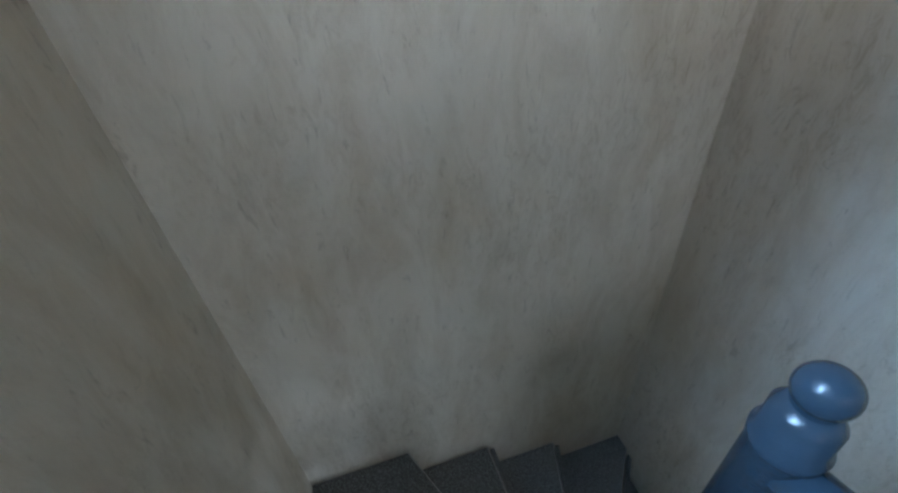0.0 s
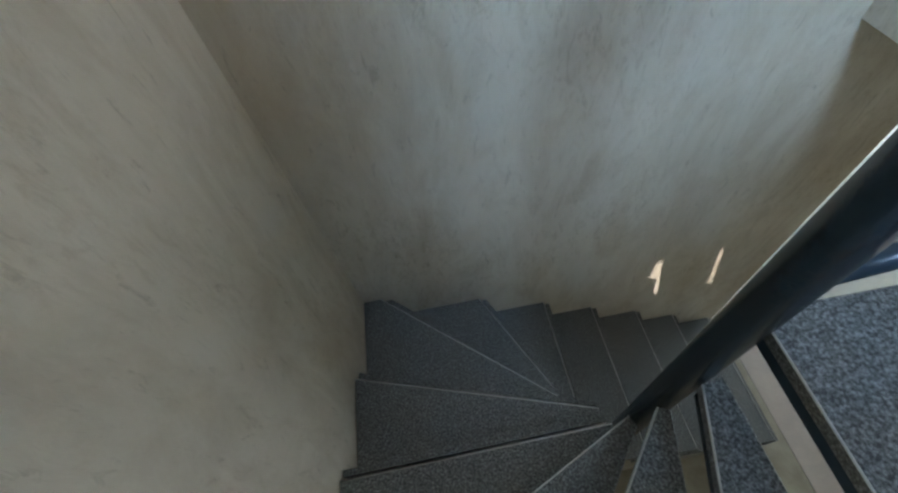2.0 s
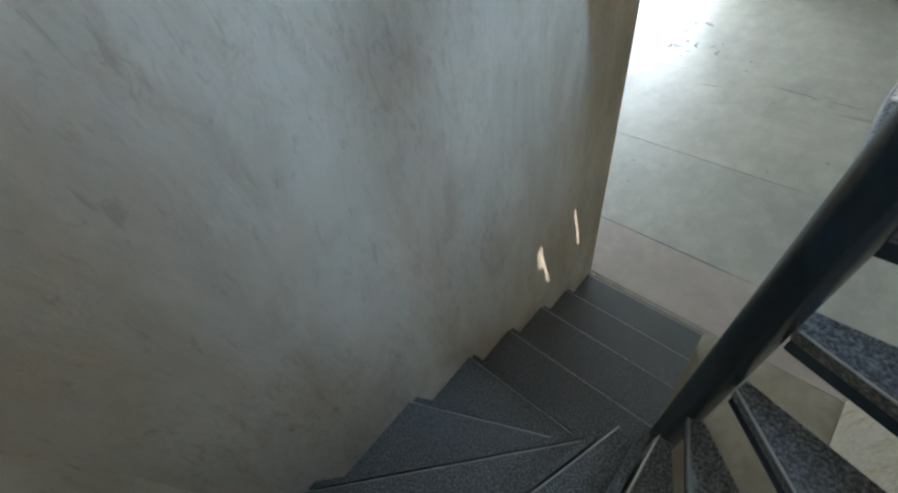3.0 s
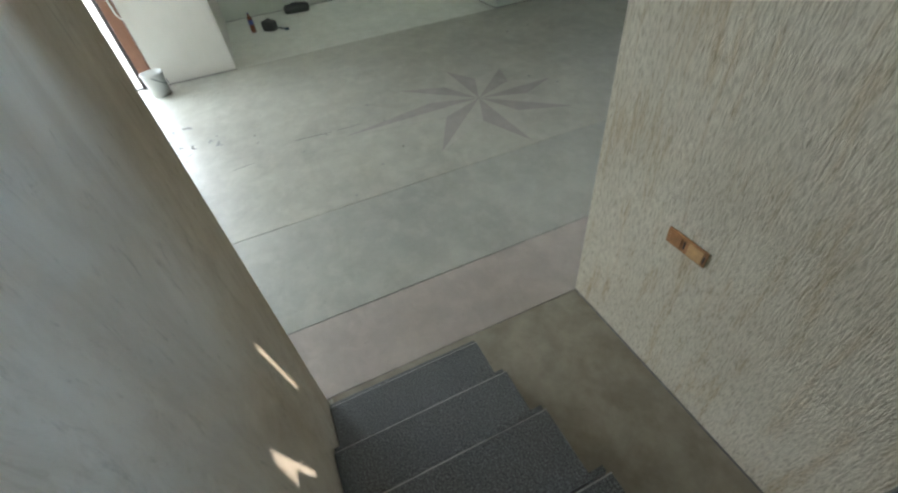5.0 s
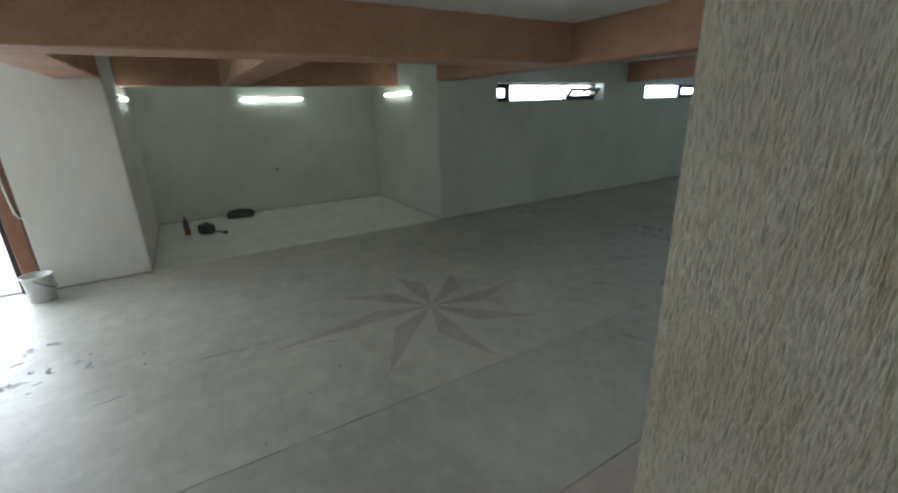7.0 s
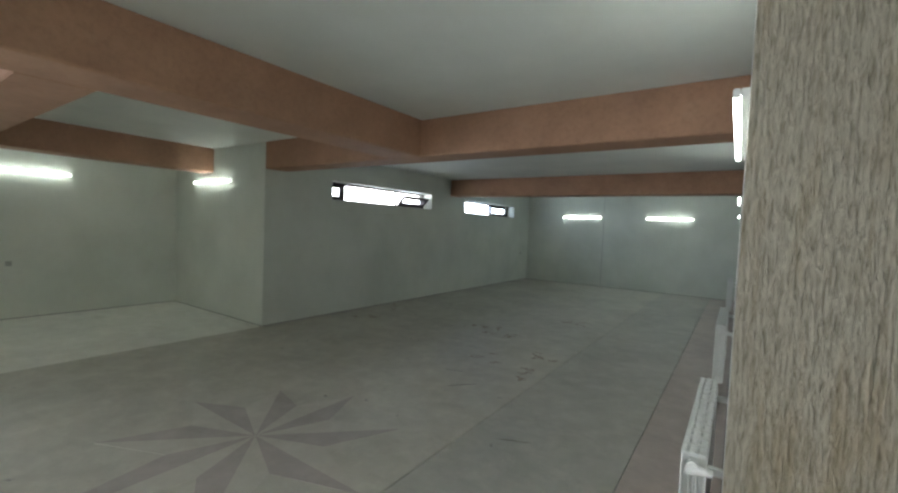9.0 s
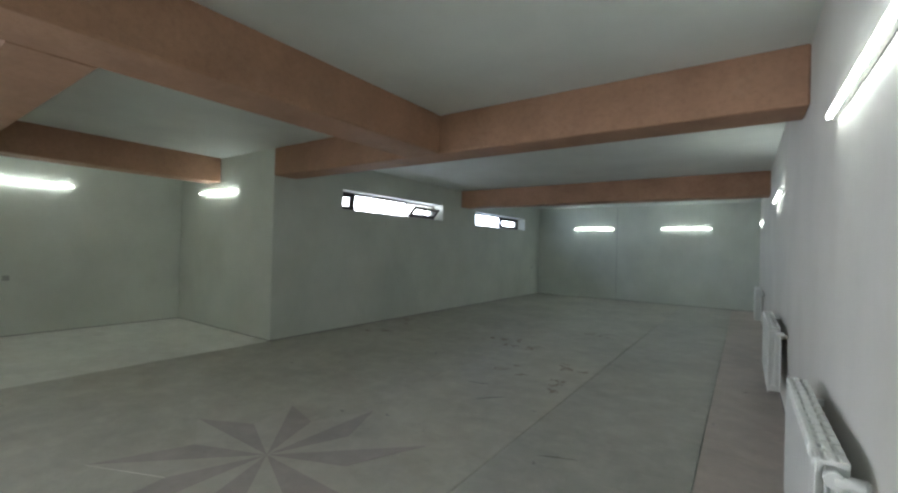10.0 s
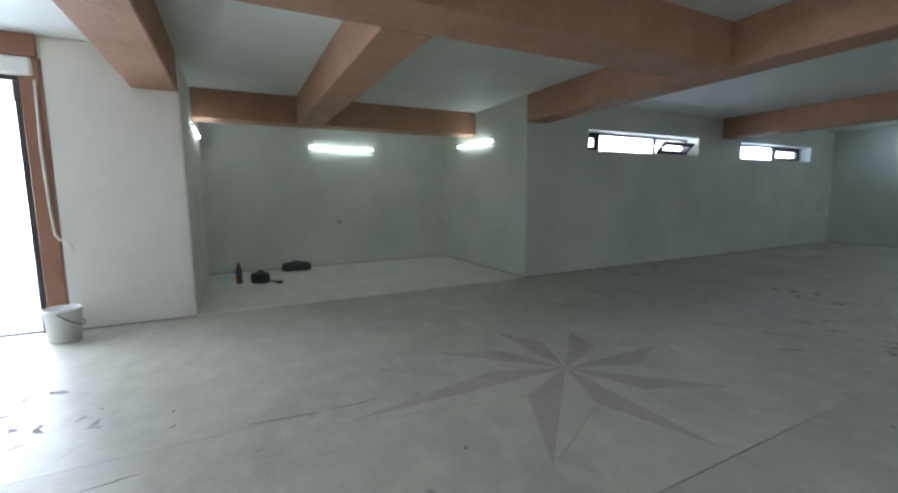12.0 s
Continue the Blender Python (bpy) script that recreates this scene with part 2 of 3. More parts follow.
def prism(points, z0, z1, bevel=0.0, bm=None):
    """An upright prism over a plan outline."""
    bm = bm or bmesh.new()
    low = [bm.verts.new((x, y, z0)) for x, y in points]
    high = [bm.verts.new((x, y, z1)) for x, y in points]
    k = len(points)
    faces = [bm.faces.new(low[::-1]), bm.faces.new(high)]
    faces += [bm.faces.new((low[i], low[(i + 1) % k], high[(i + 1) % k], high[i])) for i in range(k)]
    bmesh.ops.recalc_face_normals(bm, faces=faces)
    if bevel:
        bmesh.ops.bevel(bm, geom=list({e for f in faces for e in f.edges}), offset=bevel, segments=1, affect="EDGES")
    return bm


def tube(points, radius, sides=16, bm=None, cap=True):
    """A round bar along points."""
    bm = bm or bmesh.new()
    pts = [Vector(p) for p in points]
    rings = []
    for i, p in enumerate(pts):
        d = (pts[min(i + 1, len(pts) - 1)] - pts[max(i - 1, 0)]).normalized()
        a = d.orthogonal().normalized() if not rings else (side - d * side.dot(d)).normalized()
        side = a
        c = d.cross(a)
        rings.append([bm.verts.new(p + radius * (math.cos(2 * math.pi * k / sides) * a + math.sin(2 * math.pi * k / sides) * c)) for k in range(sides)])
    for r0, r1 in zip(rings, rings[1:]):
        for k in range(sides):
            f = bm.faces.new((r0[k], r0[(k + 1) % sides], r1[(k + 1) % sides], r1[k]))
            f.smooth = True
    if cap:
        bm.faces.new(rings[0][::-1])
        bm.faces.new(rings[-1])
    return bm


def lathe(profile, centre, sides=32, bm=None):
    """A turned body from (radius, height) pairs."""
    bm = bm or bmesh.new()
    cx, cy, cz = centre
    rings = [[bm.verts.new((cx + r * math.cos(2 * math.pi * k / sides), cy + r * math.sin(2 * math.pi * k / sides), cz + z)) for k in range(sides)] for r, z in profile]
    for r0, r1 in zip(rings, rings[1:]):
        for k in range(sides):
            f = bm.faces.new((r0[k], r0[(k + 1) % sides], r1[(k + 1) % sides], r1[k]))
            f.smooth = True
    bm.faces.new(rings[0][::-1])
    bm.faces.new(rings[-1])
    return bm


def structure(name, bm, mat, label, category):
    return tagged(part(name, bm, mat), label, category, kind="structure")


# ---- setting: hall ----
floor = structure("floor", box(-9.2, 3.0, YS - 0.3, YF + 0.3, -0.25, -0.02), M_FLOOR, "grey dusty stone floor laid in long strips", "floor")
structure("ceiling", box(-9.2, 0.6, YS - 0.3, YF + 0.3, ZC, ZU - 0.004), M_CEIL, "pale grey-green plastered hall ceiling", "ceiling")

wall_east = structure("wall_east", box(0, 0.25, 0.25, YF, 0, ZC), M_EAST, "long off-white plastered wall with radiators", "wall")
structure("wall_east_south", box(0, 0.25, YS, YB - 0.25, 0, ZC), M_WALL, "off-white plastered hall wall", "wall")
structure("wall_north", box(XW - 0.4, 0.25, YF, YF + 0.25, 0, ZC), M_WALL, "pale plastered far wall with two tube lights", "wall")
structure("wall_south", box(-6.2, 0.25, YS - 0.25, YS, 0, ZC), M_WALL, "plain plastered wall closing the hall", "wall")

# window wall, pierced by two long slots
WA = (3.845, 6.645, 1.95, 2.28)
WB = (8.03, 10.85, 1.945, 2.275)
bm = bmesh.new()
box(XW - 0.4, XW, YW, WA[0], 0, ZC, bm=bm)
box(XW - 0.4, XW, WA[0], WA[1], 0, WA[2], bm=bm)
box(XW - 0.4, XW, WA[0], WA[1], WA[3], ZC, bm=bm)
box(XW - 0.4, XW, WA[1], WB[0], 0, ZC, bm=bm)
box(XW - 0.4, XW, WB[0], WB[1], 0, WB[2], bm=bm)
box(XW - 0.4, XW, WB[0], WB[1], WB[3], ZC, bm=bm)
box(XW - 0.4, XW, WB[1], YF, 0, ZC, bm=bm)
structure("wall_west", bm, M_WALL, "pale plastered wall with two high slot windows", "wall")
structure("wall_recess_north", box(XA - 0.3, XW - 0.4, YW, YW + 0.3, 0, ZC), M_WALL, "pale plastered side of the recess", "wall")
structure("wall_recess_west", box(XA - 0.3, XA, YP - 0.3, YW, 0, ZC), M_WALL, "pale plastered back wall of the recess", "wall")
structure("wall_pier", box(XA, XW, YP - 1.03, YP, 0, ZC, 0.012, segments=2), M_EAST, "white plastered pier beside the garage door", "wall")
structure("wall_garage_top", box(-6.1, XW, YS, YP - 1.03, 2.50, ZC), M_WALL, "plaster over the garage door", "wall")
structure("wall_garage_side", box(-6.1, XW, YS, -6.45, 0, 2.50), M_WALL, "plaster beside the garage door", "wall")

# ---- setting: stairwell ----
bm = bmesh.new()
box(0, 1.5, 0, 0.25, 0, ZU, bm=bm)
box(1.5, XE, 0, 0.25, 0, 1.9, bm=bm)
structure("wall_stair_north", box(1.5, XE, 0, 0.25, 1.9, ZU), M_STAIR, "smooth plaster beside the winding steps", "wall")
structure("wall_combed", bm, M_COMB, "stairwell wall in rough vertically combed beige plaster", "wall")
structure("wall_stair_side", box(0.12, XE, YB - 0.25, YB, 0, ZT), M_STAIR, "smooth trowelled beige stairwell wall with scuffs", "wall")
structure("wall_stair_end", box(XE, XE + 0.25, YB - 0.25, 0.25, 0, ZT), M_STAIR, "smooth trowelled end wall of the stairwell", "wall")
bm = bmesh.new()
U0, U1, V0, V1 = 0.20, 1.62, 3.765, 4.62
box(-3.6, -2.3, 0, 0.25, ZU, ZT, bm=bm)
box(-2.3, U0, 0, 0.25, ZU, ZT, bm=bm)
box(U0, U1, 0, 0.25, ZU, V0, bm=bm)
box(U0, U1, 0, 0.25, V1, ZT, bm=bm)
box(U1, XE, 0, 0.25, ZU, ZT, bm=bm)
structure("wall_landing_north", bm, M_STAIR, "smooth plastered landing wall with a window over the stairs", "wall")
structure("wall_landing_south", box(-3.6, 0.12, YB - 0.25, YB, ZU, ZT), M_STAIR, "smooth plastered landing wall", "wall")
# opening added in the unseen end wall to light the stairwell's far wall
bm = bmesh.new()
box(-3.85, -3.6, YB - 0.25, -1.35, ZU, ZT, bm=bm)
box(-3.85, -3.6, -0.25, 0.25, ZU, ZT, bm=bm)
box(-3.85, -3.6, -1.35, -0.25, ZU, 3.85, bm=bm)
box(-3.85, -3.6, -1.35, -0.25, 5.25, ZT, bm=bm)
structure("wall_landing_west", bm, M_STAIR, "unseen landing end wall with an opening added to light the stairwell", "wall")
structure("ceiling_landing", box(-3.85, XE + 0.25, YB - 0.25, 0.25, ZT, ZT + 0.2), M_CEIL, "plain ceiling over the stairs", "ceiling")
structure("floor_landing", box(-3.85, 0.58, YB, 0, ZU, ZU + 0.03), M_GRANITE, "granite landing floor at the stair head", "floor")
structure("lintel_stair", box(0.25, 0.6, YB, 0, 2.36, ZU), M_STAIR, "plastered beam edge over the foot of the stairs", "lintel")
structure("lintel_opening", box(0, 0.25, YB - 0.25, 0.25, 2.36, ZC), M_STAIR, "plastered lintel over the stair opening", "lintel")

# ---- beams ----
def beam(x0, x1, y0, y1, label):
    ob = new("beam", mesh_of("beam", box(x0, x1, y0, y1, ZB, ZC + 0.004, bevel=0.012), M_BEAM))
    return tagged(ob, label, "ceiling beam", "terracotta beams", "structure")


beam(XW, 0, 2.606, 2.97, "terracotta-painted cross beam from window wall to radiator wall")
beam(XW, 0, 7.36, 7.72, "terracotta-painted cross beam near the far wall")
beam(-3.29, -2.85, YS, 2.606, "terracotta-painted main beam along the hall")
beam(-7.172, -3.29, -0.39, -0.01, "terracotta-painted beam running into the recess")
beam(-7.53, -7.172, YP, YW, "terracotta-painted beam across the recess")
beam(XW, -3.29, -2.10, -1.712, "terracotta-painted beam resting on the white pier")


# ---- garage door ----
def garage_door():
    g = thing("garage_door", "open garage doorway with brown steel frame and rolled shutter", "garage door", place=(XW, -4.6, 0), kind="structure")
    bm = bmesh.new()
    d = thing_offset(g)
    part("lintel_panel", moved(box(XW - 0.06, XW + 0.03, YS + 0.6, -2.754, 2.50, ZC - 0.004, 0.006), d), M_BROWN, g, "brown painted panel over the doorway")
    part("shutter_box", moved(box(XW - 0.20, XW + 0.02, YS + 0.75, -2.80, 2.335, 2.497, 0.02), d), M_WHITE, g, "white rolled shutter casing")
    part("shutter_rail", moved(box(XW - 0.16, XW - 0.01, YS + 0.75, -2.80, 2.29, 2.333, 0.006), d), M_FRAME, g, "dark bottom rail of the shutter")
    part("jamb", moved(box(XW - 0.12, XW - 0.004, -2.90, -2.754, 0, 2.497, 0.006), d), M_BROWN, g, "brown painted steel jamb")
    part("guide", moved(box(XW - 0.16, XW - 0.03, -2.955, -2.903, 0, 2.33, 0.005), d), M_FRAME, g, "dark shutter guide channel")
    part("jamb", moved(box(XW - 0.12, XW - 0.004, -6.445, -6.30, 0, 2.33, 0.006), d), M_BROWN, g, "brown painted steel jamb")
    part("threshold", moved(box(XW - 0.14, XW - 0.06, -6.30, -2.96, 0, 0.022, 0.004), d), M_FRAME, g, "dark steel threshold rail")
    part("cable", moved(tube([(XW + 0.012, -2.79, 2.3), (XW + 0.012, -2.80, 1.7), (XW + 0.014, -2.79, 1.2), (XW + 0.014, -2.775, 0.93), (XW + 0.03, -2.74, 0.88), (XW + 0.03, -2.68, 0.86), (XW + 0.03, -2.66, 0.78)], 0.011, 8), d), M_CABLE, g, "loose white cable")


def thing_offset(ob):
    return -Vector(ob.location)


def moved(bm, d):
    bmesh.ops.translate(bm, verts=bm.verts, vec=d)
    return bm


garage_door()


# ---- slot windows ----
def frame_bars(y0, y1, z0, z1, x, width, depth):
    """Four mitred-looking bars of one sash as one ring."""
    bm = bmesh.new()
    box(x - depth, x, y0, y1, z1 - width, z1, 0.004, bm)
    box(x - depth, x, y0, y1, z0, z0 + width, 0.004, bm)
    box(x - depth, x, y0, y0 + width, z0 + width, z1 - width, 0.004, bm)
    box(x - depth, x, y1 - width, y1, z0 + width, z1 - width, 0.004, bm)
    return bm


def slot_window(name, y0, y1, z0, z1, m1, m2, vent_open):
    """A slim outer ring, a thick small sash, a wide fixed pane and a thick vent sash at the far end."""
    x = XW - 0.23
    w = thing(name, "long narrow basement window in dark brown frame", "window", "slot windows", (x, (y0 + y1) / 2, z0), "structure")
    d = thing_offset(w)
    part("window_frame", moved(frame_bars(y0 + 0.003, y1 - 0.003, z0 + 0.003, z1 - 0.003, x, 0.034, 0.06), d), M_FRAME, w)
    small = part("sash", moved(frame_bars(y0 + 0.03, m1, z0 + 0.03, z1 - 0.03, x - 0.004, 0.062, 0.045), d), M_FRAME, w, "thick small closed sash")
    p = part("pane", moved(box(x - 0.032, x - 0.026, y0 + 0.088, m1 - 0.058, z0 + 0.088, z1 - 0.088), d), M_GLASS, small)
    p.visible_shadow = False
    part("mullion", moved(box(x - 0.055, x - 0.002, m1 + 0.002, m1 + 0.05, z0 + 0.03, z1 - 0.03, 0.004), d), M_FRAME, w)
    part("mullion", moved(box(x - 0.055, x - 0.002, m2 - 0.014, m2 + 0.014, z0 + 0.03, z1 - 0.03, 0.003), d), M_FRAME, w, "slim upright post")
    p = part("pane", moved(box(x - 0.036, x - 0.030, m1 + 0.052, m2 - 0.016, z0 + 0.03, z1 - 0.03), d), M_GLASS, w)
    p.visible_shadow = False
    v0, v1 = m2 + 0.05, y1 - 0.04
    sash = moved(frame_bars(v0, v1, z0 + 0.034, z1 - 0.034, x, 0.064, 0.045), d)
    pane = moved(box(x - 0.026, x - 0.020, v0 + 0.052, v1 - 0.052, z0 + 0.086, z1 - 0.086), d)
    bar = moved(box(x - 0.04, x - 0.012, (v0 + v1) / 2 - 0.012, (v0 + v1) / 2 + 0.012, z0 + 0.085, z1 - 0.085, 0.003), d)
    if vent_open:
        turn = Matrix.Rotation(radians(46), 3, "Y")
        for piece in (sash, pane, bar):
            bmesh.ops.rotate(piece, verts=piece.verts, cent=(0, 0, 0.034), matrix=turn)
    vent = part("sash", sash, M_FRAME, w, "tilted open ventilation sash" if vent_open else "thick closed vent sash")
    p = part("pane", pane, M_GLASS, vent)
    p.visible_shadow = False
    part("glazing_bar", bar, M_FRAME, vent)
    part("window_sill", moved(box(x, XW - 0.004, y0 + 0.003, y1 - 0.003, z0, z0 + 0.006), d), M_WHITE, w, "white plastered sill")


slot_window("window_1", *WA, 4.27, 5.72, True)
slot_window("window_2", *WB, 8.33, 9.72, False)

# ---- outside ----
structure("ground", box(-400, XW - 0.145, -400, 400, -0.3, -0.03), M_GROUND, "sunlit pale paving outside the garage", "ground")


# glowing sheet added outside the openings; its light also reaches hall and stairwell
structure("backdrop", box(-22.2, -22, -50, 50, -0.03, 14), glow("glowing daylight sheet", (0.86, 0.94, 1.0), 6.5), "plain glowing sheet standing in for bright daylight outside", "backdrop")


# ---- tube lights ----
def tube_light(label="lit white tube lamp on a slim wall batten"):
    """A batten lamp along x, backed on y = 0, facing -y."""
    t = thing("tube_light", label, "wall lamp", "tube lights")
    part("housing", box(-0.585, 0.585, -0.022, -0.001, -0.012, 0.012, 0.003), M_WHITE, t, "slim white housing")
    part("diffuser", box(-0.565, 0.565, -0.040, -0.0225, -0.011, 0.011, 0.006, segments=2), M_TUBE, t, "glowing diffuser")
    for sx in (-0.578, 0.578):
        part("end_cap", box(sx - 0.011, sx + 0.011, -0.041, -0.0225, -0.012, 0.012, 0.004), M_WHITE, t)
    return t


lamp = tube_light()
LAMPS = [
    (pose(-3.98, YF, 2.044, 0, 0, 0)),
    (pose(-1.60, YF, 2.044, 0, 0, 0)),
    (pose(XA, 0.552, 2.125, 0, 0, 90)),
    (pose(-7.20, YW, 2.155, 0, 0, 0)),
    (pose(-7.45, YP, 2.15, 0, 0, 180)),
    (pose(0, 1.06, 1.97, 0, 0, -90)),
    (pose(0, 5.14, 2.025, 0, 0, -90)),
    (pose(0, 10.2, 2.06, 0, 0, -90)),
]
lamp.matrix_basis = LAMPS[0]
for m in LAMPS[1:]:
    copy_thing(lamp, m)


# ---- radiators ----
def radiator(sections, label):
    """Cast aluminium sections along y from 0, back at x = 0, facing -x; base at its underside."""
    r = thing("radiator", label, "radiator", "wall radiators")
    w, h = 0.08, 0.56
    bm = bmesh.new()
    box(-0.136, -0.130, 0.002, w - 0.002, 0.0, h - 0.045, 0.002, bm)                    # front plate
    box(-0.110, -0.106, 0.012, w - 0.012, 0.02, h - 0.03, 0.001, bm)                    # inner fins
    box(-0.084, -0.080, 0.012, w - 0.012, 0.02, h - 0.03, 0.001, bm)
    box(-0.055, -0.050, 0.004, w - 0.004, 0.02, h - 0.05, 0.002, bm)                    # rear plate
    box(-0.131, -0.051, w / 2 - 0.004, w / 2 + 0.004, 0.01, h - 0.02, 0.001, bm)        # web
    box(-0.102, -0.088, w / 2 - 0.015, w / 2 + 0.015, 0.02, h - 0.03, 0.006, bm)        # water way
    box(-0.136, -0.126, 0.004, 0.020, h - 0.046, h - 0.014, 0.003, bm)                  # louvre posts
    box(-0.136, -0.126, w - 0.020, w - 0.004, h - 0.046, h - 0.014, 0.003, bm)
    box(-0.137, -0.118, 0.002, w - 0.002, h - 0.016, h - 0.003, 0.005, bm)              # top bars
    box(-0.108, -0.086, 0.006, w - 0.006, h - 0.012, h, 0.004, bm)
    box(-0.076, -0.054, 0.006, w - 0.006, h - 0.016, h - 0.004, 0.004, bm)
    box(-0.128, -0.058, 0.006, 0.014, h - 0.020, h - 0.006, 0.002, bm)
    box(-0.128, -0.058, w - 0.014, w - 0.006, h - 0.020, h - 0.006, 0.002, bm)
    piece = mesh_of("section", bm, M_WHITE)
    for i in range(sections):
        ob = new("section", piece)
        ob.parent = r
        ob.location = (0, i * w, 0)
    for z in (0.05, h - 0.05):
        part("header", tube([(-0.095, -0.004, z), (-0.095, sections * w + 0.004, z)], 0.020, 14), M_WHITE, r)
    plug = part("plug", tube([(-0.095, -0.030, h - 0.05), (-0.095, -0.004, h - 0.05)], 0.024, 16), M_WHITE, r, "white end plug")
    part("bleed_valve", tube([(-0.095, -0.020, h - 0.05), (-0.060, -0.022, h - 0.052), (-0.030, -0.022, h - 0.052)], 0.015, 12), M_WHITE, plug, "short white valve turned to the wall")
    part("plug", tube([(-0.095, -0.026, 0.05), (-0.095, -0.004, 0.05)], 0.022, 14), M_WHITE, r)
    for y in (w * 1.0, (sections - 1) * w):
        part("bracket", box(-0.062, 0.0, y - 0.012, y + 0.012, h - 0.1, h - 0.07, 0.003), M_WHITE, r)
    return r


rad = radiator(13, "white ribbed aluminium radiator on the plaster wall")
rad.location = (0, 0.86, 0.205)
rad_b = radiator(16, "long white ribbed aluminium radiator on the plaster wall")
rad_b.location = (0, 3.70, 0.205)
rad_c = copy_thing(rad, pose(0, 8.5, 0.205))


# ---- small wall fittings ----
def socket_box(label, place):
    s = thing("wall_socket", label, "socket", "wall sockets", place)
    part("plate", box(0.0, 0.008, -0.035, 0.035, -0.035, 0.035, 0.003), M_SOCK, s)
    part("cover", lathe_x(0.024, 0.008, 0.012), M_SOCK, s, "grey round insert")
    return s


def lathe_x(radius, x0, x1):
    return tube([(x0, 0, 0), (x1, 0, 0)], radius, 20)


socket_box("small unfinished grey socket on the recess wall", (XA, 0.453, 0.794))
socket_box("small grey socket low on the window wall", (XW, 11.42, 0.846))


def switch_plate():
    s = thing("switch_plate", "brown wall switch plate set in combed plaster", "wall switch", place=(0.574, 0, 0.864))
    part("plate", box(-0.098, 0.098, -0.009, 0.0, -0.040, 0.040, 0.003), M_COPPER, s, "brown plastic plate")
    part("socket_face", box(0.012, 0.082, -0.013, -0.0092, -0.030, 0.030, 0.002), M_COPPER2, s, "tan socket insert")
    part("rocker", box(-0.082, -0.022, -0.014, -0.0092, -0.027, 0.027, 0.002), M_COPPER, s, "brown rocker switch")
    # dark raised strips in place of slots; the gap's shade is their colour
    part("slot", box(-0.012, -0.004, -0.011, -0.0092, -0.02, 0.02, 0.0005), M_SHADE, s)
    part("slot", box(0.085, 0.091, -0.011, -0.0092, -0.016, 0.016, 0.0005), M_SHADE, s)


switch_plate()


# ---- loose things in the hall ----
def bucket():
    b = thing("bucket", "white plastic bucket beside the garage jamb", "bucket", place=(-5.40, -2.70, 0))
    outer = [(0.108, 0.0), (0.114, 0.004), (0.133, 0.27), (0.140, 0.272), (0.140, 0.292), (0.134, 0.295), (0.127, 0.29), (0.108, 0.02), (0.02, 0.018)]
    part("pail", lathe(outer, (0, 0, 0)), M_PLASTIC, b)
    pts = [(0.142 * math.cos(a), 0.142 * math.sin(a), 0.262 - 0.13 * math.sin(a)) for a in [math.pi * k / 12 for k in range(13)]]
    part("handle", tube(pts, 0.004, 8), M_STEEL, b, "thin wire handle hanging down")


bucket()


def drink_bottle():
    b = thing("drink_bottle", "dark plastic drink bottle with blue label on the floor", "bottle", place=(-7.42, -1.278, 0))
    part("bottle_body", lathe([(0.034, 0), (0.042, 0.01), (0.042, 0.12), (0.038, 0.13), (0.042, 0.2), (0.03, 0.25), (0.014, 0.28), (0.014, 0.295)], (0, 0, 0), 20), M_RED, b)
    part("label", lathe([(0.0435, 0.13), (0.0435, 0.205)], (0, 0, 0), 20), M_BLUE, b, "dark blue paper label")
    part("cap", lathe([(0.017, 0.295), (0.017, 0.312), (0.013, 0.315)], (0, 0, 0), 16), M_BLUE, b)


drink_bottle()


def tool_bag(name, label, place, sx, sy, sz, turn, seed):
    t = thing(name, label, "bag", place=place)
    t.rotation_euler.z = radians(turn)
    bm = bmesh.new()
    bmesh.ops.create_icosphere(bm, subdivisions=3, radius=1.0)
    rnd = random.Random(seed)
    off = Vector((rnd.random() * 9, rnd.random() * 9, 0))
    for v in bm.verts:
        p = v.co.copy()
        q = Vector([math.copysign(abs(c) ** 0.38, c) for c in p])
        q *= 1 + 0.10 * noise.noise(p * 2.1 + off)
        v.co = Vector((q.x * sx, q.y * sy, max(0.0, (q.z + 0.86) * sz)))
    for f in bm.faces:
        f.smooth = True
    part("bag_body", bm, M_BLACK, t)
    part("strap", tube([(-sx * 0.6, 0, sz * 1.6), (-sx * 0.3, sy * 0.3, sz * 2.0), (sx * 0.2, sy * 0.2, sz * 2.05), (sx * 0.6, 0, sz * 1.6)], 0.012, 8), M_BLACK, t)
    return t


tool_bag("holdall", "black soft holdall lying by the recess wall", (-8.20, -0.38, 0), 0.235, 0.10, 0.075, 82, 3)
tool_bag("tool_bag", "small dark heap of tools and cloth on the floor", (-7.34, -1.0, 0), 0.12, 0.085, 0.085, 40, 5)
hammer = thing("hand_tool", "small dark hand tool lying on the floor", "tool", place=(-7.22, -0.80, 0))
part("tool_handle", tube([(-0.10, -0.06, 0.016), (0.06, 0.05, 0.016)], 0.014, 8), M_BLACK, hammer)
part("tool_head", box(0.05, 0.11, 0.02, 0.09, 0.0, 0.04, 0.006), M_STEEL, hammer)


# ---- staircase ----
HUB = (1.43, -0.86)
NOSE_X = [0.170, 0.485, 0.782, 1.097, 1.397, 1.750, 2.223]       # noses on the side wall, steps 1 to 7
END_Y = {8: -1.168, 9: -0.798, 10: -0.422}             # noses on the end wall
TH = 0.032
stairs = thing("staircase", "winding stair of speckled dark granite treads round a steel newel", "staircase")


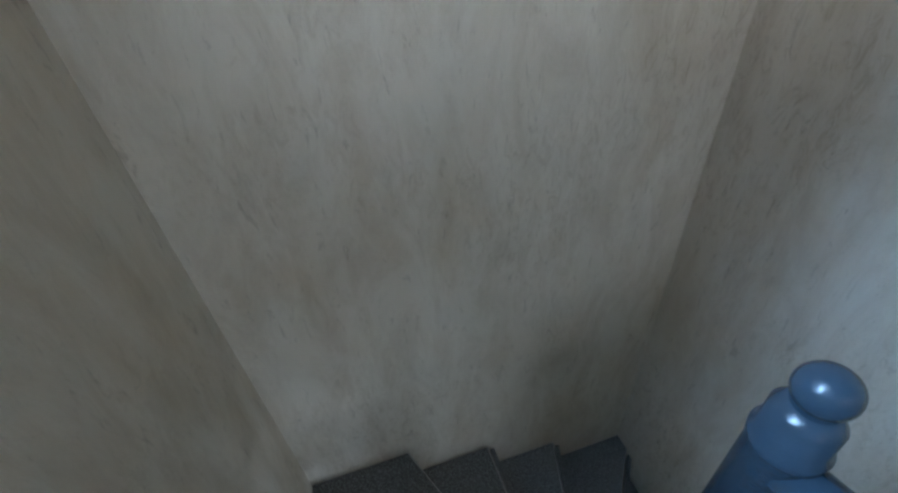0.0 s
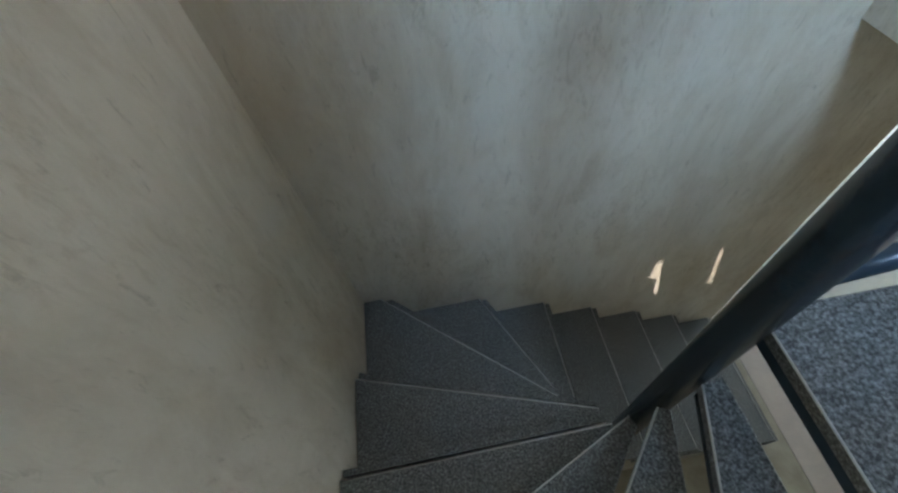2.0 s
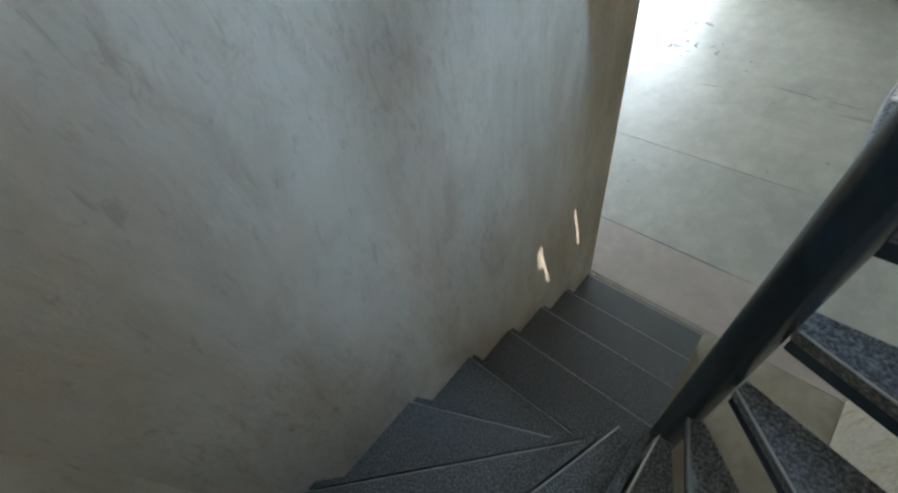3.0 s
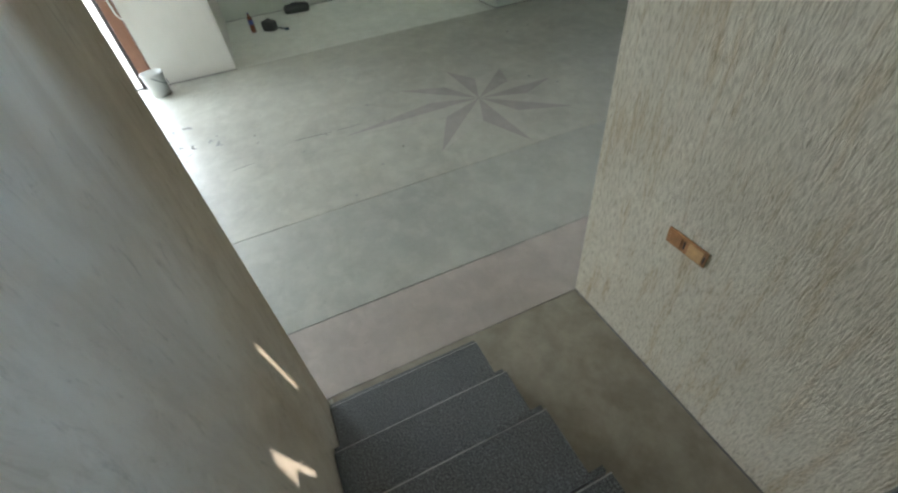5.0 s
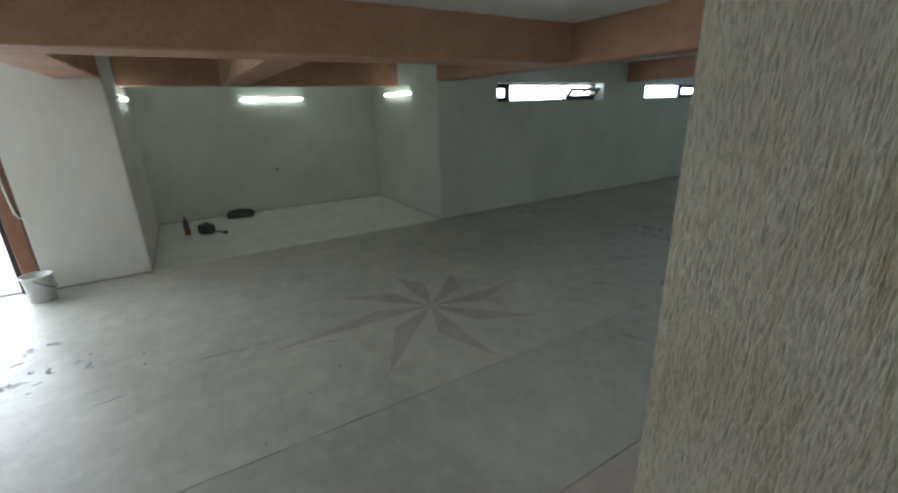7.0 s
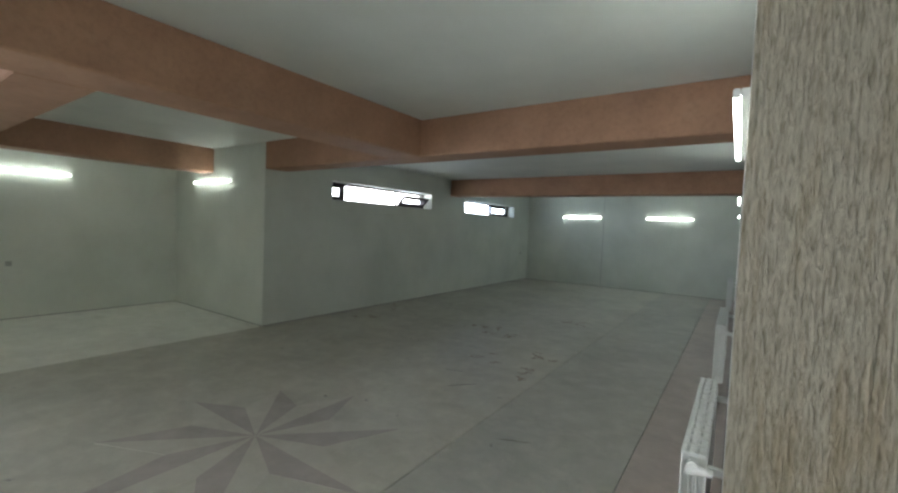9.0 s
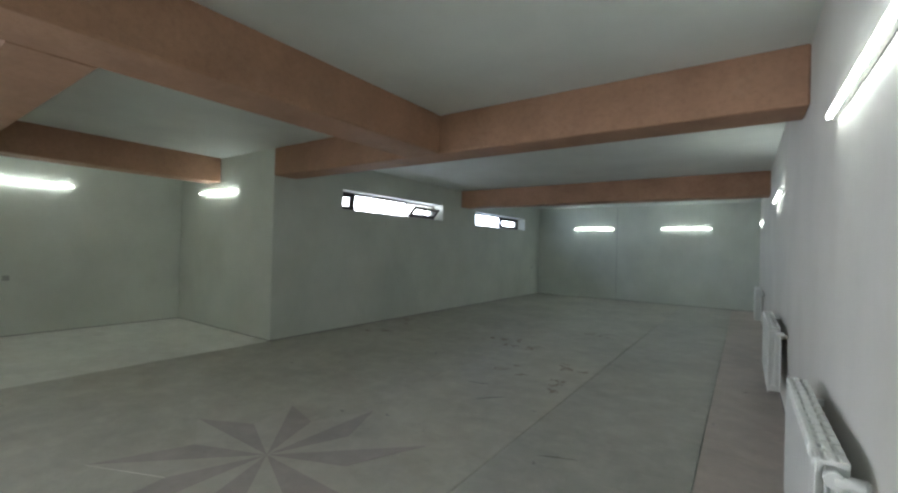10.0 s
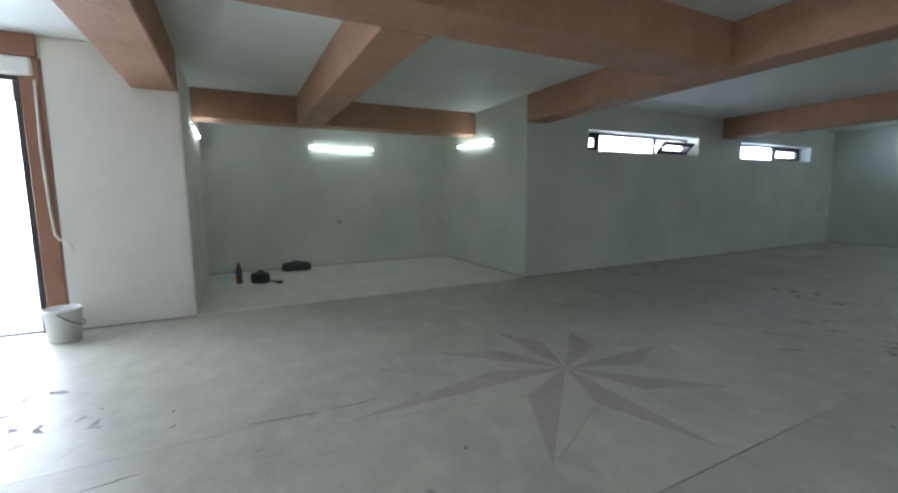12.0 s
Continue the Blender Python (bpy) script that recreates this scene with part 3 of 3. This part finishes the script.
def tread(k, outline):
    top = k * RISE
    part("tread", prism(outline, top - TH, top, 0.003), M_GRANITE, stairs)


def nosing(k, a, b):
    """The pale arris along a tread's front edge."""
    top = k * RISE
    a, b = Vector((*a, top - 0.002)), Vector((*b, top - 0.002))
    part("nosing", tube([a, b], 0.0024, 6), M_EDGE, stairs, "pale front arris")


def riser(k, a, b, low=None):
    """A thin upright stone under the front edge."""
    a, b = Vector((*a, 0)), Vector((*b, 0))
    d = (b - a).normalized()
    nrm = Vector((d.y, -d.x, 0))
    inset = [a + nrm * 0.015, b + nrm * 0.015, b + nrm * 0.035, a + nrm * 0.035]
    part("riser", prism([(p.x, p.y) for p in inset], (k - 1) * RISE if low is None else low, k * RISE - TH), M_GRANITE, stairs)


g = 0.003
wall_y = YB + g
end_x = XE - g
for k in range(1, 5):
    x0, x1 = NOSE_X[k - 1], NOSE_X[k] + 0.03
    tread(k, [(x0, wall_y), (x1, wall_y), (x1, STEP_IN), (x0, STEP_IN)])
    nosing(k, (x0, wall_y), (x0, STEP_IN))
    riser(k, (x0, STEP_IN), (x0, wall_y))
    part("step_core", box(x0 + 0.037, x1 + 0.004, wall_y, STEP_IN - 0.01, 0.001, k * RISE - TH - 0.001), M_RAW, stairs, "rough concrete core of the lowest steps")
wind = {5: [(NOSE_X[4], wall_y), (NOSE_X[5] + 0.02, wall_y)], 6: [(NOSE_X[5], wall_y), (NOSE_X[6] + 0.02, wall_y)],
        7: [(NOSE_X[6], wall_y), (end_x, wall_y), (end_x, END_Y[8] + 0.02)],
        8: [(end_x, END_Y[8]), (end_x, END_Y[9] + 0.02)], 9: [(end_x, END_Y[9]), (end_x, END_Y[10] + 0.06)],
        10: [(end_x, END_Y[10]), (end_x, -g), (2.10, -g)]}
tips = {5: [(1.430, -0.845), (1.390, -0.845)], 6: [(1.448, -0.845), (1.424, -0.915)], 7: [(1.455, -0.84), (1.432, -0.922)],
        8: [(1.466, -0.815), (1.440, -0.90)], 9: [(1.465, -0.785), (1.464, -0.815)], 10: [(1.455, -0.768), (1.466, -0.796)]}
for k, outer in wind.items():
    tread(k, outer + tips[k])
    nosing(k, outer[0], tips[k][1])
    if k < 10:
        riser(k, tips[k][1], outer[0])
        part("step_core", prism([(0.94 * (x - HUB[0]) + HUB[0] + (0.0), 0.94 * (y - HUB[1]) + HUB[1]) for x, y in outer + tips[k]], max(0.001, (k - 2.2) * RISE), k * RISE - TH - 0.001), M_STAIR, stairs, "plastered underside of the winding steps")
upper = {11: [(2.13, -g), (1.62, -g), (1.430, -0.762), (1.456, -0.772)],
         12: [(1.67, -g), (1.37, -g), (1.388, -0.772), (1.432, -0.764)],
         13: [(1.39, -g), (1.110, -g), (1.110, -0.818), (1.388, -0.818)],
         14: [(1.125, -g), (0.830, -g), (0.830, -0.818), (1.125, -0.818)],
         15: [(0.845, -g), (0.583, -g), (0.583, -0.818), (0.845, -0.818)]}
edges = {11: ((2.13, -g), (1.456, -0.772)), 12: ((1.67, -g), (1.432, -0.764)), 13: ((1.39, -g), (1.388, -0.818)),
         14: ((1.125, -g), (1.125, -0.818)), 15: ((0.845, -g), (0.845, -0.818))}
for k, outline in upper.items():
    tread(k, outline)
    nosing(k, *edges[k])
# steel bearers under the open treads
for k, (a, b) in list(edges.items()) + [(10, ((end_x, END_Y[10]), (1.466, -0.796)))]:
    a, b = Vector((*a, 0)), Vector((*b, 0))
    d = (b - a).normalized()
    nrm = Vector((d.y, -d.x, 0))
    if nrm.dot(Vector((0.6, -0.9, 0)) if k > 10 else Vector((0, 1, 0))) > 0 and k > 10:
        nrm = -nrm
    top = k * RISE - TH
    q = [a + nrm * 0.006, b + nrm * 0.006, b + nrm * 0.032, a + nrm * 0.032]
    part("bearer", prism([(p.x, p.y) for p in q], top - 0.034, top - 0.001, 0.003), M_STEEL, stairs, "dark painted steel bearer")

# ---- railing ----
rail = thing("stair_railing", "dark glossy steel newel with ball finial and handrail", "railing", place=(COL[0], COL[1], 0))
RT = 3.317
R0 = 0.033
neck = [(R0, 0.001), (R0, RT - 0.02), (R0 + 0.002, RT - 0.016), (R0 + 0.003, RT - 0.004), (R0 - 0.001, RT + 0.002), (R0 - 0.002, RT + 0.034), (0.020, RT + 0.05)]
newel = part("newel_post", lathe(neck, (0, 0, 0), 36), M_STEEL, rail, "thick dark steel post with welded collar")
bm = bmesh.new()
bmesh.ops.create_uvsphere(bm, u_segments=32, v_segments=20, radius=0.0262)
for f in bm.faces:
    f.smooth = True
part("ball_finial", moved(bm, Vector((0, 0, RT + 0.072))), M_STEEL, newel, "glossy steel ball")
SL = RISE / 0.295
part("handrail", tube([(-0.02, 0, RT - 0.05), (-0.12, 0, RT - 0.03), (-0.25, 0, RT + 0.05), (-0.87, 0, RT + 0.05 + 0.62 * SL)], 0.03, 20), M_STEEL, rail, "round steel handrail tube")
part("bottom_rail", tube([(-0.03, 0, 2.585), (-0.14, 0, 2.605), (-0.80, 0, 2.605 + 0.66 * SL)], 0.017, 12), M_STEEL, rail, "steel bottom rail")
for x in (-0.128, -0.26, -0.40, -0.56, -0.72):
    base = 2.61 + max(0, -x - 0.14) * SL
    part("baluster", tube([(x, 0, base), (x, 0, RT - 0.05 + 0.10 + max(0, -x - 0.25) * SL)], 0.009, 10), M_STEEL, rail)

# ---- floor pieces, last ----
slab_edges = [XA, XW, -3.0, -1.64, -0.54, 0.0]
for i, (x0, x1) in enumerate(zip(slab_edges, slab_edges[1:])):
    mat = M_RECESS if i == 0 else (M_PINK if i == 4 else M_STRIP if i == 3 else M_FLOOR)
    y0, y1 = (YP, YW) if i == 0 else (YS, YF)
    gap = 0.003 if i in (3, 4) else 0.0008
    part("floor_slab", box(x0 + gap, x1 - (0.003 if i in (2, 3) else 0.001), y0, y1, -0.02, 0.0, 0.0012), mat, floor, "pale floor strip in the recess" if i == 0 else "")
part("floor_slab", box(0.003, XE, YB, 0, -0.02, 0.0), M_RAW, floor, "bare brown screed at the stair foot")
# inlaid eight-pointed star
SC = Vector((-2.805, 0.767))
REACH = [1.10, 1.035, 0.95, 0.86, 0.915, 1.03, 1.60, 1.17]
for i in range(8):
    a = math.pi / 4 * i
    tip = SC + REACH[i] * Vector((math.cos(a), math.sin(a)))
    for s in (-1, 1):
        b = a + s * math.pi / 8
        inner = SC + 0.54 * Vector((math.cos(b), math.sin(b)))
        tri = [SC, inner, tip]
        part("star_piece", prism([(p.x, p.y) for p in tri], -0.004, 0.0025), M_STAR_D if s < 0 else M_STAR_L, floor)

# chips, cracks and trodden marks in the stone
rnd = random.Random(11)


def sliver(x, y, length, width, turn, z=0.0006):
    """An uneven dark sliver: a crack or chip in the floor."""
    bm = bmesh.new()
    n = 7
    side_a, side_b = [], []
    for i in range(n):
        u = i / (n - 1)
        w = width * (0.25 + math.sin(math.pi * u)) * rnd.uniform(0.5, 1.2)
        s = length * (u - 0.5)
        j = width * rnd.uniform(-1.2, 1.2)
        side_a.append((s, j + w))
        side_b.append((s, j - w))
    ca, sa = math.cos(turn), math.sin(turn)
    pts = [(x + s * ca - t * sa, y + s * sa + t * ca) for s, t in side_b + side_a[::-1]]
    vs = [bm.verts.new((px, py, z)) for px, py in pts]
    lo = [bm.verts.new((px, py, z - 0.003)) for px, py in pts]
    k = len(vs)
    for i in range(n - 1):
        bm.faces.new((vs[i], vs[i + 1], vs[k - 2 - i], vs[k - 1 - i]))
    for i in range(k):
        bm.faces.new((vs[i], lo[i], lo[(i + 1) % k], vs[(i + 1) % k]))
    return bm


M_MARK = plain("dark floor mark", (0.16, 0.15, 0.14), 0.7, vary=0.3, scale=30)
M_FAINT = plain("faint floor mark", (0.29, 0.28, 0.27), 0.6, vary=0.2, scale=20)
for x, y, length, width, turn in ((-3.02, -1.10, 0.40, 0.006, 1.47), (-3.0, -0.72, 0.28, 0.004, 1.6), (-2.8, -1.85, 0.22, 0.004, 1.7), (-1.3, 1.9, 0.25, 0.005, 0.4), (-2.2, 2.6, 0.3, 0.008, 0.9), (-2.5, 2.9, 0.2, 0.01, 0.2)):
    part("crack", sliver(x, y, length, width, turn), M_MARK, floor, "thin dark crack")
for i in range(26):
    part("mark", sliver(-3.6 + rnd.gauss(0, 0.28), -2.6 + rnd.gauss(0, 0.30), rnd.uniform(0.05, 0.14), rnd.uniform(0.01, 0.022), rnd.uniform(0, 3.1)), M_FAINT if i % 3 else M_MARK, floor, "trodden dirt mark")
M_DIRT = plain("brown floor dirt", (0.37, 0.315, 0.265), 0.85, vary=0.25, scale=25)
for x, y in ((-2.5, 3.6), (-2.1, 4.1), (-2.7, 4.6), (-1.9, 3.3), (-3.3, 4.9), (-2.3, 6.3), (-5.2, 4.2), (-5.4, 5.3)):
    for i in range(5):
        part("dirt_patch", sliver(x + rnd.gauss(0, 0.16), y + rnd.gauss(0, 0.14), rnd.uniform(0.06, 0.22), rnd.uniform(0.012, 0.04), rnd.uniform(0, 3.1)), M_DIRT, floor, "dry brown dirt")
for i in range(46):
    part("chip", sliver(rnd.uniform(-5.3, -0.2), rnd.uniform(-2.8, 5.0), rnd.uniform(0.015, 0.06), rnd.uniform(0.003, 0.010), rnd.uniform(0, 3.1)), M_MARK if i % 2 else M_FAINT, floor, "small chip")
tagged(part("seam", box(-3.332, -3.324, YF - 0.002, YF, 0.002, ZC - 0.01), M_FAINT), "thin upright joint in the far wall", "wall joint", kind="structure")

# thin dark strip where walls meet the floor
for x0, x1, y0, y1 in ((XW - 0.002, XW + 0.005, YW, YF), (XA, XW, YW - 0.005, YW + 0.002), (XA - 0.002, XA + 0.005, YP, YW), (XW - 0.002, XW + 0.005, YP - 1.0, YP),
                       (-0.005, 0.002, 0.25, YF), (XW, 0.0, YF - 0.005, YF + 0.002), (0.002, XE, -0.006, 0.002)):
    tagged(part("wall_joint", box(x0, x1, y0, y1, 0.0005, 0.009), M_MARK), "thin dark strip along the wall foot", "floor joint", kind="structure")
